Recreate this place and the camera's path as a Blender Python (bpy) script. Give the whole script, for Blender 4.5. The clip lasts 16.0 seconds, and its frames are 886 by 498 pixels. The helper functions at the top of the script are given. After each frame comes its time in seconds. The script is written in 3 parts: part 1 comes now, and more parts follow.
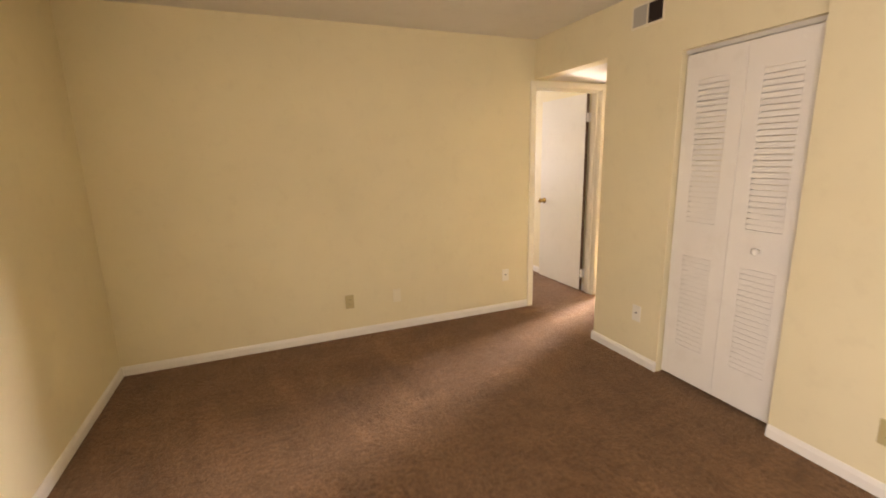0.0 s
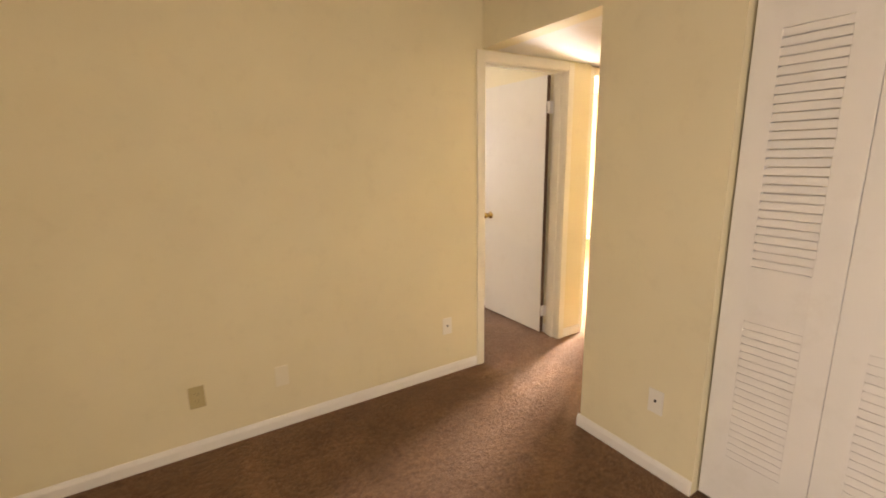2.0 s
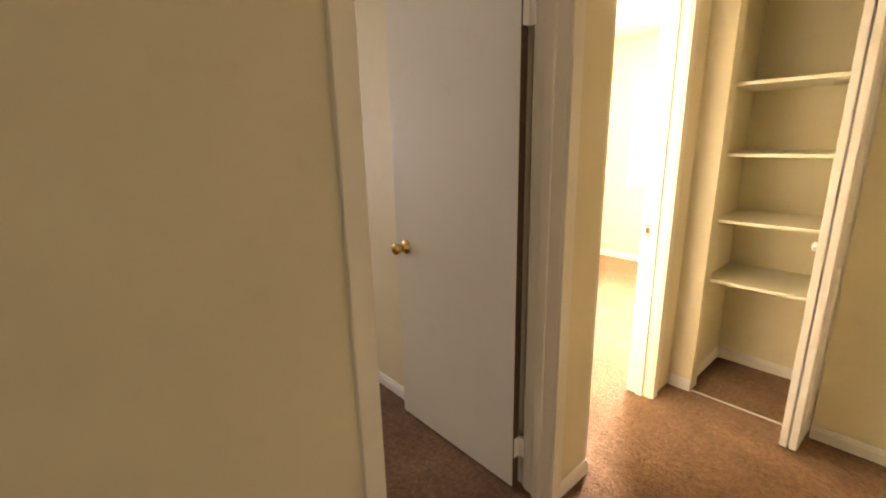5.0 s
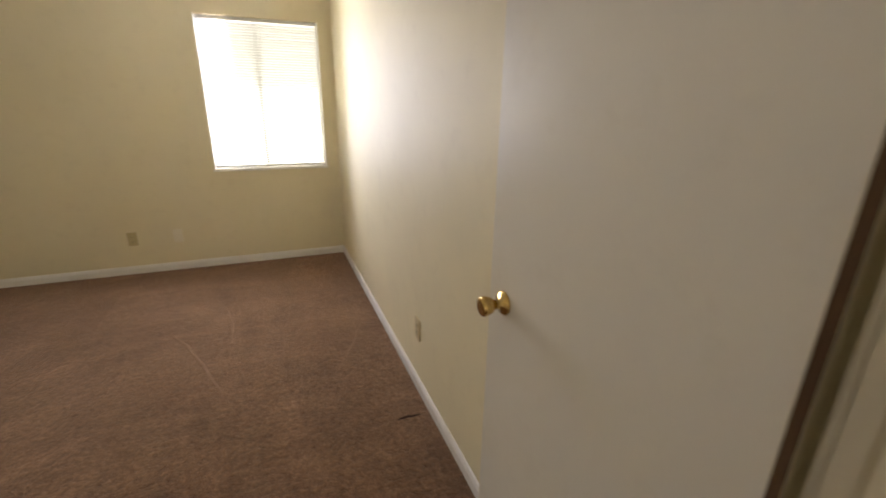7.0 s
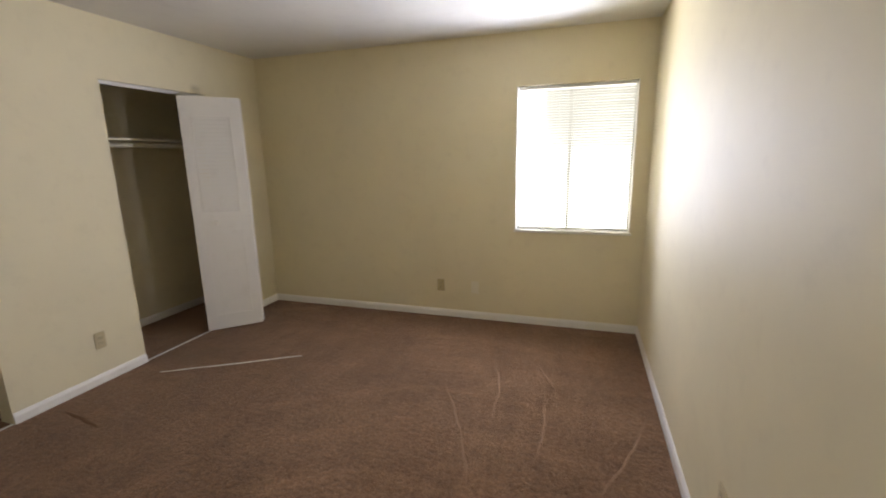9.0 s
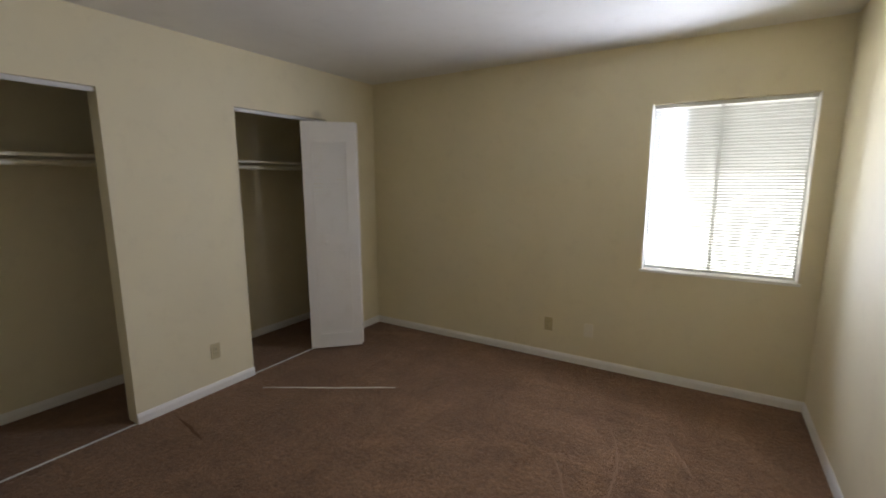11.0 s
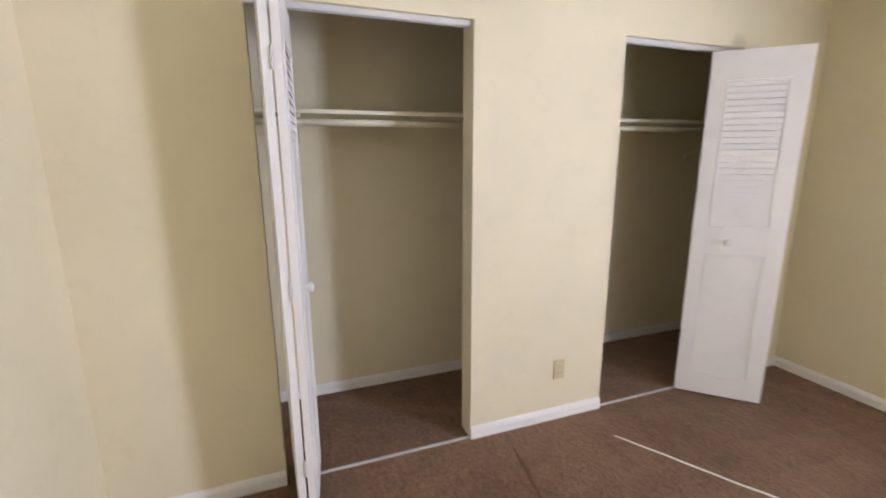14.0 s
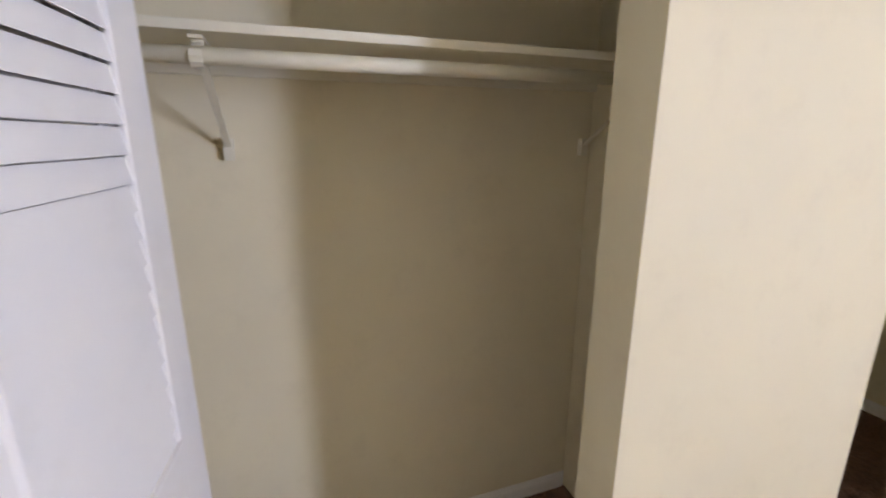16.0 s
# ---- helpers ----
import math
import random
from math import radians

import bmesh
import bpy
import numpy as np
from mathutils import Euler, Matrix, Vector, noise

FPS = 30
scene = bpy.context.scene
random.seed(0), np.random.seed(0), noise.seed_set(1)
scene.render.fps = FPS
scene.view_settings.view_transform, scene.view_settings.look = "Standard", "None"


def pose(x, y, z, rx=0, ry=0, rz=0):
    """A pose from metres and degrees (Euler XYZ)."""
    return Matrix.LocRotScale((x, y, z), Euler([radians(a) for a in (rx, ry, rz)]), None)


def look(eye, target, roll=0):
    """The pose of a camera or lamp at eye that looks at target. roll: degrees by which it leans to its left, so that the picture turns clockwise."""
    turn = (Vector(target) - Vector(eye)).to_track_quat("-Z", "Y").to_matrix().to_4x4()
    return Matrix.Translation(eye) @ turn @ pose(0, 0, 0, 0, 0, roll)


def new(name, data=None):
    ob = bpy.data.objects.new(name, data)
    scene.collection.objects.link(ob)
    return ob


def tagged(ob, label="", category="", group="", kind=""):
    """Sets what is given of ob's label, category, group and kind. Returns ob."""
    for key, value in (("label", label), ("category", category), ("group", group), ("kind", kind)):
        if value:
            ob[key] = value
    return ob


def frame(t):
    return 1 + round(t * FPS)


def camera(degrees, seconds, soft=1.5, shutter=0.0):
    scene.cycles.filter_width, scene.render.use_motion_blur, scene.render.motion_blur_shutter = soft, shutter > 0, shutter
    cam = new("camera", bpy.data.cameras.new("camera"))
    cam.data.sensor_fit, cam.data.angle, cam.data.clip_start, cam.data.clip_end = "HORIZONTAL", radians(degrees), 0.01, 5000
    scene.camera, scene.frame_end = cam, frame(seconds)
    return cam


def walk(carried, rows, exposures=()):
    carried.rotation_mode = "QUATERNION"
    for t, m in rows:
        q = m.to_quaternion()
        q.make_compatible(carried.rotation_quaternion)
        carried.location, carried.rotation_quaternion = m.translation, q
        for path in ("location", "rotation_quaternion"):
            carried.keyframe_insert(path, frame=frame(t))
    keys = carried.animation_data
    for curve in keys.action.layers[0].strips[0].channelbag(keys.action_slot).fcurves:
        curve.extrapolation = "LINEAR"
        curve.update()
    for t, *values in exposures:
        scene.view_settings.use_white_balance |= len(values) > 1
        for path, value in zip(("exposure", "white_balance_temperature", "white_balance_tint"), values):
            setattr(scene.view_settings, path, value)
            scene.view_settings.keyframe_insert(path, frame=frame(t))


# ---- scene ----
EXPOSURES = [(0, 0.88, 9500, 18), (3, 0.68, 9500, 18), (4.2, 0.15, 9500, 18), (5.5, -0.45, 9600, 18), (7, -0.38, 8300, 10), (8.5, -0.38, 7700, 10),
             (11, -1.0, 7200, 8), (12, -0.9, 7200, 9), (12.5, -0.15, 7200, 12), (13, 0.2, 7100, 12), (13.5, 0.4, 6950, 13), (14.5, 0.55, 6700, 15), (16, 0.55, 6700, 15)]
cam = camera(91.2, 16.0, 1.8, 0.5)
PATH = [
    (0, (-2.269, -3.45, 1.452), (-1.534, -1.637, 1.036), -1.4),
    (0.5, (-2.159, -3.141, 1.461), (-1.419, -1.333, 1.036), -0.7),
    (1, (-2.028, -2.857, 1.445), (-1.249, -1.066, 1.012), -0.9),
    (1.5, (-1.911, -2.55, 1.46), (-0.999, -0.822, 1.034), -1.1),
    (2, (-1.695, -2.309, 1.445), (-0.664, -0.645, 1.032), -0.9),
    (2.5, (-1.49, -2.073, 1.427), (-0.413, -0.444, 0.994), 0.0),
    (3, (-1.305, -1.754, 1.451), (-0.107, -0.201, 1.058), -0.3),
    (3.2, (-1.235, -1.65, 1.444), (0.0, -0.124, 1.058), -0.2),
    (5.5, (-0.194, -0.613, 1.413), (1.07, 0.843, 0.879), -1.1),
    (6, (-0.001, -0.446, 1.417), (1.083, 1.12, 0.807), -0.6),
    (6.5, (0.119, -0.274, 1.407), (1.041, 1.384, 0.772), 0.3),
    (7, (0.214, -0.09, 1.422), (0.922, 1.665, 0.776), 1.0),
    (7.5, (0.252, 0.023, 1.404), (0.666, 1.851, 0.706), 0.5),
    (8, (0.303, 0.158, 1.421), (0.238, 2.044, 0.759), 0.2),
    (8.5, (0.348, 0.231, 1.452), (-0.047, 2.125, 0.945), -0.7),
    (11, (0.196, 0.549, 1.513), (-0.838, 2.231, 1.193), -0.2),
    (11.5, (0.155, 0.558, 1.498), (-1.015, 2.147, 1.175), -0.2),
    (12, (0.078, 0.566, 1.487), (-1.206, 2.059, 1.137), 0.2),
    (12.5, (-0.078, 0.654, 1.46), (-1.552, 1.945, 1.062), 0.2),
    (13, (-0.272, 0.788, 1.458), (-1.969, 1.773, 1.072), 0.8),
    (13.5, (-0.557, 0.842, 1.453), (-2.348, 1.616, 1.015), 0.3),
    (14, (-0.901, 0.854, 1.45), (-2.736, 1.531, 1.031), -0.3),
    (14.5, (-1.214, 0.929, 1.461), (-3.085, 1.472, 1.008), -0.6),
    (15, (-1.533, 0.995, 1.455), (-3.393, 1.571, 1.001), 0.3),
    (15.5, (-1.881, 1.057, 1.462), (-3.729, 1.659, 0.994), 1.0),
    (16, (-2.156, 1.093, 1.461), (-3.982, 1.746, 0.969), -0.0),
]
walk(cam, [(t, look(eye, target, roll)) for t, eye, target, roll in PATH], EXPOSURES)

# ---- world and light ----
world = bpy.data.worlds.new("world")
scene.world = world
world.use_nodes = True
wn = world.node_tree.nodes
sky = wn.new("ShaderNodeTexSky")
sky.sky_type, sky.sun_disc = "NISHITA", False
sky.sun_elevation, sky.sun_rotation = radians(38), radians(50)
wn["Background"].inputs["Strength"].default_value = 0.12
world.node_tree.links.new(sky.outputs[0], wn["Background"].inputs["Color"])


def window_light(name, m, w, h, power, colour, spread=180):
    """Sky light standing in a window's opening."""
    d = bpy.data.lights.new(name, "AREA")
    d.shape, d.size, d.size_y, d.energy, d.color = "RECTANGLE", w, h, power, colour
    d.spread = radians(spread)
    ob = new(name, d)
    ob.matrix_world = m
    return ob


BED_W = (-0.205, 0.712, 0.845, 2.02)      # bedroom window: x0, x1, z0, z1
R2_W = (0.62, 1.535, 0.85, 2.04)        # second room's window: y0, y1, z0, z1
BACK_OPENING = (-5.40, -3.60, 0.02, 2.05)      # unseen opening assumed behind the start, no glass: y0, y1, z0, z1
window_light("sky_light_bedroom", pose((BED_W[0] + BED_W[1]) / 2 - 0.15, 4.03, 1.435, -90, 0, -18), 0.50, 1.08, 58, (0.865, 0.99, 1.44), 150)
window_light("sky_light_room", pose(4.37, 1.08, 1.445, -90, 0, -74), 0.86, 1.16, 580, (0.90, 0.965, 1.22), 120)
# daylight for the first room, added in the unseen opening
window_light("sky_light_back", pose(-3.319, -4.50, 1.05, -90, 0, 90), 1.75, 1.95, 42, (0.915, 0.985, 1.25))

# ---- materials ----


def material(name, colour, rough=0.6, metal=0.0, spec=0.5):
    m = bpy.data.materials.new(name)
    m.use_nodes = True
    b = m.node_tree.nodes["Principled BSDF"]
    b.inputs["Base Color"].default_value = (*colour, 1)
    b.inputs["Roughness"].default_value = rough
    b.inputs["Metallic"].default_value = metal
    b.inputs["Specular IOR Level"].default_value = spec
    return m


def nodes_of(m):
    return m.node_tree.nodes, m.node_tree.links.new, m.node_tree.nodes["Principled BSDF"]


def noise_tex(m, scale, detail=3.0, rough=0.55, stretch=None):
    n, link, b = nodes_of(m)
    geo = n.new("ShaderNodeNewGeometry")
    t = n.new("ShaderNodeTexNoise")
    t.inputs["Scale"].default_value, t.inputs["Detail"].default_value, t.inputs["Roughness"].default_value = scale, detail, rough
    if stretch:
        mp = n.new("ShaderNodeMapping")
        mp.inputs["Scale"].default_value = stretch
        link(geo.outputs["Position"], mp.inputs["Vector"])
        link(mp.outputs[0], t.inputs["Vector"])
    else:
        link(geo.outputs["Position"], t.inputs["Vector"])
    return t


def ramp(m, src, stops):
    n, link, b = nodes_of(m)
    r = n.new("ShaderNodeValToRGB")
    r.color_ramp.elements[0].position, r.color_ramp.elements[1].position = stops[0][0], stops[-1][0]
    r.color_ramp.elements[0].color = (*stops[0][1], 1)
    r.color_ramp.elements[1].color = (*stops[-1][1], 1)
    for p, c in stops[1:-1]:
        r.color_ramp.elements.new(p).color = (*c, 1)
    link(src, r.inputs[0])
    return r.outputs[0]


def mix(m, kind, fac, a, b):
    n, link, _ = nodes_of(m)
    x = n.new("ShaderNodeMix")
    x.data_type, x.blend_type = "RGBA", kind
    for v, i in ((fac, 0), (a, 6), (b, 7)):
        if isinstance(v, (int, float)):
            x.inputs[i].default_value = v
        elif isinstance(v, tuple):
            x.inputs[i].default_value = (*v, 1)
        else:
            link(v, x.inputs[i])
    return x.outputs[2]


def bump(m, height, strength, dist, before=None):
    n, link, b = nodes_of(m)
    bp = n.new("ShaderNodeBump")
    bp.inputs["Strength"].default_value, bp.inputs["Distance"].default_value = strength, dist
    link(height, bp.inputs["Height"])
    if before:
        link(before, bp.inputs["Normal"])
    link(bp.outputs[0], b.inputs["Normal"])
    return bp.outputs[0]


def painted(name, colour, rough, spec=0.5, grain=90, depth=0.0012, vary=0.05):
    """Roller-painted plaster or wood: fine orange peel, slow drifts of tone, faint scuffs."""
    m = material(name, colour, rough, 0, spec)
    n, link, b = nodes_of(m)
    big = noise_tex(m, 1.3, 3)
    tone = ramp(m, big.outputs["Fac"], [(0.3, tuple(c * (1 - vary) for c in colour)), (0.7, tuple(min(1, c * (1 + vary * 0.6)) for c in colour))])
    mid = noise_tex(m, 9, 4, 0.65)
    dark_mark = ramp(m, mid.outputs["Fac"], [(0.30, (0.93, 0.92, 0.90)), (0.46, (1, 1, 1))])
    link(mix(m, "MULTIPLY", 0.5, tone, dark_mark), b.inputs["Base Color"])
    rr = n.new("ShaderNodeMapRange")
    rr.inputs["To Min"].default_value, rr.inputs["To Max"].default_value = rough - 0.06, rough + 0.08
    link(mid.outputs["Fac"], rr.inputs["Value"])
    link(rr.outputs[0], b.inputs["Roughness"])
    fine = noise_tex(m, grain, 2)
    wave = noise_tex(m, 3.0, 2)
    nb = bump(m, wave.outputs["Fac"], 0.25, 0.006)
    bump(m, fine.outputs["Fac"], 0.35, depth, nb)
    return m


WALL = painted("cream_wall_paint", (0.810, 0.722, 0.495), 0.62, 0.33)
CEIL = painted("flat_ceiling_paint", (0.80, 0.77, 0.69), 0.85, 0.2, 140, 0.002)
WHITE = painted("white_enamel", (0.86, 0.83, 0.765), 0.38, 0.5, 160, 0.0004, 0.03)
DOORP = painted("door_paint", (0.76, 0.72, 0.62), 0.34, 0.5, 120, 0.0005, 0.03)
SHELFP = painted("shelf_paint", (0.78, 0.72, 0.54), 0.45, 0.4, 160, 0.0004, 0.04)
TRIM = painted("cream_trim_enamel", (0.84, 0.785, 0.64), 0.38, 0.5, 160, 0.0004, 0.03)
IVORY = material("ivory_plastic", (0.62, 0.52, 0.30), 0.35)
TAN = material("tan_plastic", (0.54, 0.44, 0.23), 0.4)
PLATE = material("painted_plate", (0.82, 0.75, 0.58), 0.4)
OFFW = material("off_white_plastic", (0.84, 0.80, 0.70), 0.35)
# dark brown that puts the hinge gap's shade on the door's edge
GAP_SHADE = painted("hinge_gap_shade", (0.12, 0.068, 0.038), 0.7, 0.3, 60, 0.0008, 0.25)
DARK = material("dark_slot", (0.02, 0.018, 0.015), 0.6)
BRASS = material("polished_brass", (0.72, 0.50, 0.20), 0.16, 1.0)
TRACKM = material("pale_metal_track", (0.70, 0.68, 0.63), 0.4, 0.1)
VENT_DARK = material("dark_vent_brown", (0.035, 0.02, 0.015), 0.8)
VINYL = material("white_vinyl", (0.82, 0.82, 0.80), 0.35)

# brass with slight tarnish
bt = noise_tex(BRASS, 60, 3)
nodes_of(BRASS)[1](ramp(BRASS, bt.outputs["Fac"], [(0.3, (0.50, 0.31, 0.10)), (0.6, (0.76, 0.54, 0.22))]), nodes_of(BRASS)[2].inputs["Base Color"])

# cut-pile carpet: tufts, vacuum tracks, trodden patches
CARPET = material("brown_cut_pile_carpet", (0.16, 0.09, 0.06), 0.95, 0, 0.1)
cn, clink, cb = nodes_of(CARPET)
patch = noise_tex(CARPET, 1.6, 4, 0.62)
base = ramp(CARPET, patch.outputs["Fac"], [(0.27, (0.168, 0.088, 0.046)), (0.50, (0.214, 0.115, 0.061)), (0.73, (0.268, 0.150, 0.083))])
# brushed strokes a hand wide, running several ways
for stretch, scale in (((1.0, 0.3, 1.0), 7.0), ((0.35, 1.0, 1.0), 6.0)):
    stroke = noise_tex(CARPET, scale, 4, 0.68, stretch)
    stroke.inputs["Distortion"].default_value = 1.2
    base = mix(CARPET, "MULTIPLY", 0.55, base, ramp(CARPET, stroke.outputs["Fac"], [(0.34, (0.74, 0.73, 0.72)), (0.50, (1.0, 1.0, 1.0)), (0.66, (1.24, 1.25, 1.27))]))
swirl = cn.new("ShaderNodeTexWave")
swirl.wave_type, swirl.rings_direction = "RINGS", "Z"
swirl.inputs["Scale"].default_value, swirl.inputs["Distortion"].default_value = 0.75, 9.0
swirl.inputs["Detail"].default_value, swirl.inputs["Detail Scale"].default_value = 2.0, 0.6
cgeo = cn.new("ShaderNodeNewGeometry")
clink(cgeo.outputs["Position"], swirl.inputs["Vector"])
where = noise_tex(CARPET, 1.4, 2)
where = ramp(CARPET, where.outputs["Fac"], [(0.46, (0.1, 0.1, 0.1)), (0.58, (0.85, 0.85, 0.85))])
base = mix(CARPET, "MULTIPLY", where, base, ramp(CARPET, swirl.outputs["Fac"], [(0.0, (0.94, 0.94, 0.94)), (0.84, (1.0, 1.0, 1.0)), (0.97, (1.25, 1.26, 1.28))]))
# hollows of the pile coloured dark and tips pale, adding to its relief shading
lump = noise_tex(CARPET, 42, 4, 0.72)
base = mix(CARPET, "MULTIPLY", 0.75, base, ramp(CARPET, lump.outputs["Fac"], [(0.34, (0.50, 0.48, 0.46)), (0.50, (1.0, 1.0, 1.0)), (0.66, (1.48, 1.50, 1.53))]))
tuft = noise_tex(CARPET, 130, 3, 0.7)
base = mix(CARPET, "MULTIPLY", 0.6, base, ramp(CARPET, tuft.outputs["Fac"], [(0.32, (0.42, 0.40, 0.38)), (0.66, (1.5, 1.51, 1.53))]))
clink(base, cb.inputs["Base Color"])
cb.inputs["Sheen Weight"].default_value = 0.38
cb.inputs["Sheen Roughness"].default_value = 0.4
cb.inputs["Sheen Tint"].default_value = (0.9, 0.72, 0.58, 1)
cbn = bump(CARPET, lump.outputs["Fac"], 1.0, 0.016)
bump(CARPET, tuft.outputs["Fac"], 0.9, 0.008, cbn)

# thin slats that let daylight glow through
SLAT = bpy.data.materials.new("blind_slat_vinyl")
SLAT.use_nodes = True
sn, sl = SLAT.node_tree.nodes, SLAT.node_tree.links.new
tr = sn.new("ShaderNodeBsdfTranslucent")
tr.inputs["Color"].default_value = (0.85, 0.86, 0.86, 1)
ms = sn.new("ShaderNodeMixShader")
ms.inputs[0].default_value = 0.6
sn["Principled BSDF"].inputs["Base Color"].default_value = (0.84, 0.84, 0.82, 1)
sn["Principled BSDF"].inputs["Roughness"].default_value = 0.4
sl(sn["Principled BSDF"].outputs[0], ms.inputs[1])
sl(tr.outputs[0], ms.inputs[2])
sl(ms.outputs[0], sn["Material Output"].inputs["Surface"])

GLASS = bpy.data.materials.new("window_glass")
GLASS.use_nodes = True
gb = GLASS.node_tree.nodes["Principled BSDF"]
gb.inputs["Transmission Weight"].default_value, gb.inputs["Roughness"].default_value, gb.inputs["IOR"].default_value = 1.0, 0.0, 1.45

# ---- mesh helpers ----


def mesh(name, bm, mat, parent=None, m=None, smooth=False):
    me = bpy.data.meshes.new(name)
    bm.to_mesh(me)
    bm.free()
    me.materials.append(mat)
    if smooth:
        for p in me.polygons:
            p.use_smooth = True
    ob = new(name, me)
    if parent:
        ob.parent = parent
    if m is not None:
        ob.matrix_basis = m
    return ob


def part(name, bm, mat, parent, label="", m=None, smooth=False):
    ob = mesh(name, bm, mat, parent, m, smooth)
    return tagged(ob, label) if label else ob


def empty(name, m, label, category, group=""):
    ob = new(name)
    ob.matrix_basis = m
    return tagged(ob, label, category, group)


def add_box(bm, x0, x1, y0, y1, z0, z1, bevel=0.0, m=None):
    r = bmesh.ops.create_cube(bm, size=1.0)
    vs = r["verts"]
    for v in vs:
        v.co = Vector((x0 + (v.co.x + 0.5) * (x1 - x0), y0 + (v.co.y + 0.5) * (y1 - y0), z0 + (v.co.z + 0.5) * (z1 - z0)))
    if bevel:
        es = list({e for v in vs for e in v.link_edges})
        r = bmesh.ops.bevel(bm, geom=es, offset=bevel, segments=2, profile=0.6, affect="EDGES")
        vs = list({v for f in r["faces"] for v in f.verts} | {v for v in vs if v.is_valid})
    if m is not None:
        bmesh.ops.transform(bm, matrix=m, verts=vs)
    return vs


def box_bm(*a, bevel=0.0):
    bm = bmesh.new()
    add_box(bm, *a, bevel=bevel)
    return bm


def lathe(bm, profile, axis_m, steps=28):
    """A turned shape: (radius, height) rings about local z, capped at both ends."""
    rings = []
    for r, h in profile:
        rings.append([bm.verts.new(axis_m @ Vector((r * math.cos(2 * math.pi * i / steps), r * math.sin(2 * math.pi * i / steps), h))) for i in range(steps)])
    for a, b in zip(rings, rings[1:]):
        for i in range(steps):
            bm.faces.new((a[i], a[(i + 1) % steps], b[(i + 1) % steps], b[i]))
    bm.faces.new(rings[0][::-1])
    bm.faces.new(rings[-1])


def structure(name, boxes, mat, label):
    """One welded solid out of boxes that butt against one another."""
    ax = [sorted({round(b[k + i], 5) for b in boxes for i in (0, 1)}) for k in (0, 2, 4)]

    def solid(i, j, k):
        if min(i, j, k) < 0 or i > len(ax[0]) - 2 or j > len(ax[1]) - 2 or k > len(ax[2]) - 2:
            return False
        c = [(ax[n][m] + ax[n][m + 1]) / 2 for n, m in enumerate((i, j, k))]
        return any(b[0] < c[0] < b[1] and b[2] < c[1] < b[3] and b[4] < c[2] < b[5] for b in boxes)

    bm, made = bmesh.new(), {}

    def vert(i, j, k):
        if (i, j, k) not in made:
            made[i, j, k] = bm.verts.new((ax[0][i], ax[1][j], ax[2][k]))
        return made[i, j, k]

    quads = {(1, 0, 0): ((1, 0, 0), (1, 1, 0), (1, 1, 1), (1, 0, 1)), (-1, 0, 0): ((0, 0, 0), (0, 0, 1), (0, 1, 1), (0, 1, 0)),
             (0, 1, 0): ((0, 1, 0), (0, 1, 1), (1, 1, 1), (1, 1, 0)), (0, -1, 0): ((0, 0, 0), (1, 0, 0), (1, 0, 1), (0, 0, 1)),
             (0, 0, 1): ((0, 0, 1), (1, 0, 1), (1, 1, 1), (0, 1, 1)), (0, 0, -1): ((0, 0, 0), (0, 1, 0), (1, 1, 0), (1, 0, 0))}
    for i in range(len(ax[0]) - 1):
        for j in range(len(ax[1]) - 1):
            for k in range(len(ax[2]) - 1):
                if solid(i, j, k):
                    for d, q in quads.items():
                        if not solid(i + d[0], j + d[1], k + d[2]):
                            bm.faces.new([vert(i + a, j + b, k + c) for a, b, c in q])
    ob = mesh(name, bm, mat)
    return tagged(ob, label, name.split("_")[0], kind="structure")


# ---- plan ----
H, HALL_H = 2.43, 2.10
T = 0.115
RX0, RX1, RY0 = -3.32, 0.045, -5.6          # first room: left wall, closet wall, back wall
BX0, BX1, BY0, BY1 = -2.746, 0.824, 0.115, 4.014   # bedroom
CB = -3.475                                 # back of the bedroom closets
HY0, HX1 = -0.892, 2.045                     # hall: right wall, end wall
D1 = (0.057, 0.800, 2.035)                  # bedroom door opening
D2 = (1.133, 1.812, 2.035)                  # second room's opening, its wall 5 cm further back
LIN = (-0.60, -0.070, 2.03)                 # linen closet opening
CL = (-2.225, -1.495, 2.020)                # first room's closet opening
C1 = (0.776, 1.682, 2.022)                   # bedroom closets
C2 = (2.503, 3.385, 2.025)
R2X1, R2Y1 = 4.41, 4.03

structure("floor", [(-3.6, 4.7, -5.9, 4.25, -0.12, 0.0)], CARPET, "worn brown cut-pile carpet with vacuum tracks")
structure("ceiling_room", [(RX0 - T, RX1 + T, RY0 - T, T * 0.5, H, H + 0.1)], CEIL, "flat cream painted plaster ceiling")
structure("ceiling_bedroom", [(CB - T, BX1 + T * 0.5, T * 0.5 + 0.001, BY1 + T, H, H + 0.1)], CEIL, "flat off-white painted plaster ceiling")
structure("ceiling_hall", [(RX1 + T, HX1 + 0.1, HY0 - T, 0.05, HALL_H, HALL_H + 0.08)], CEIL, "low cream painted hall ceiling")
structure("ceiling_second_room", [(BX1 + T * 0.5 + 0.001, R2X1 + T, 0.166, R2Y1 + T, H, H + 0.1)], CEIL, "white painted ceiling in the bright room")
structure("ceiling_linen", [(HX1 + 0.101, 2.7, -0.75, 0.05, H, H + 0.05)], CEIL, "painted ceiling inside the linen closet")
structure("ceiling_closet", [(RX1 + T + 0.001, 0.9, -2.5, HY0 - T - 0.001, H, H + 0.05)], CEIL, "painted ceiling inside the closet")

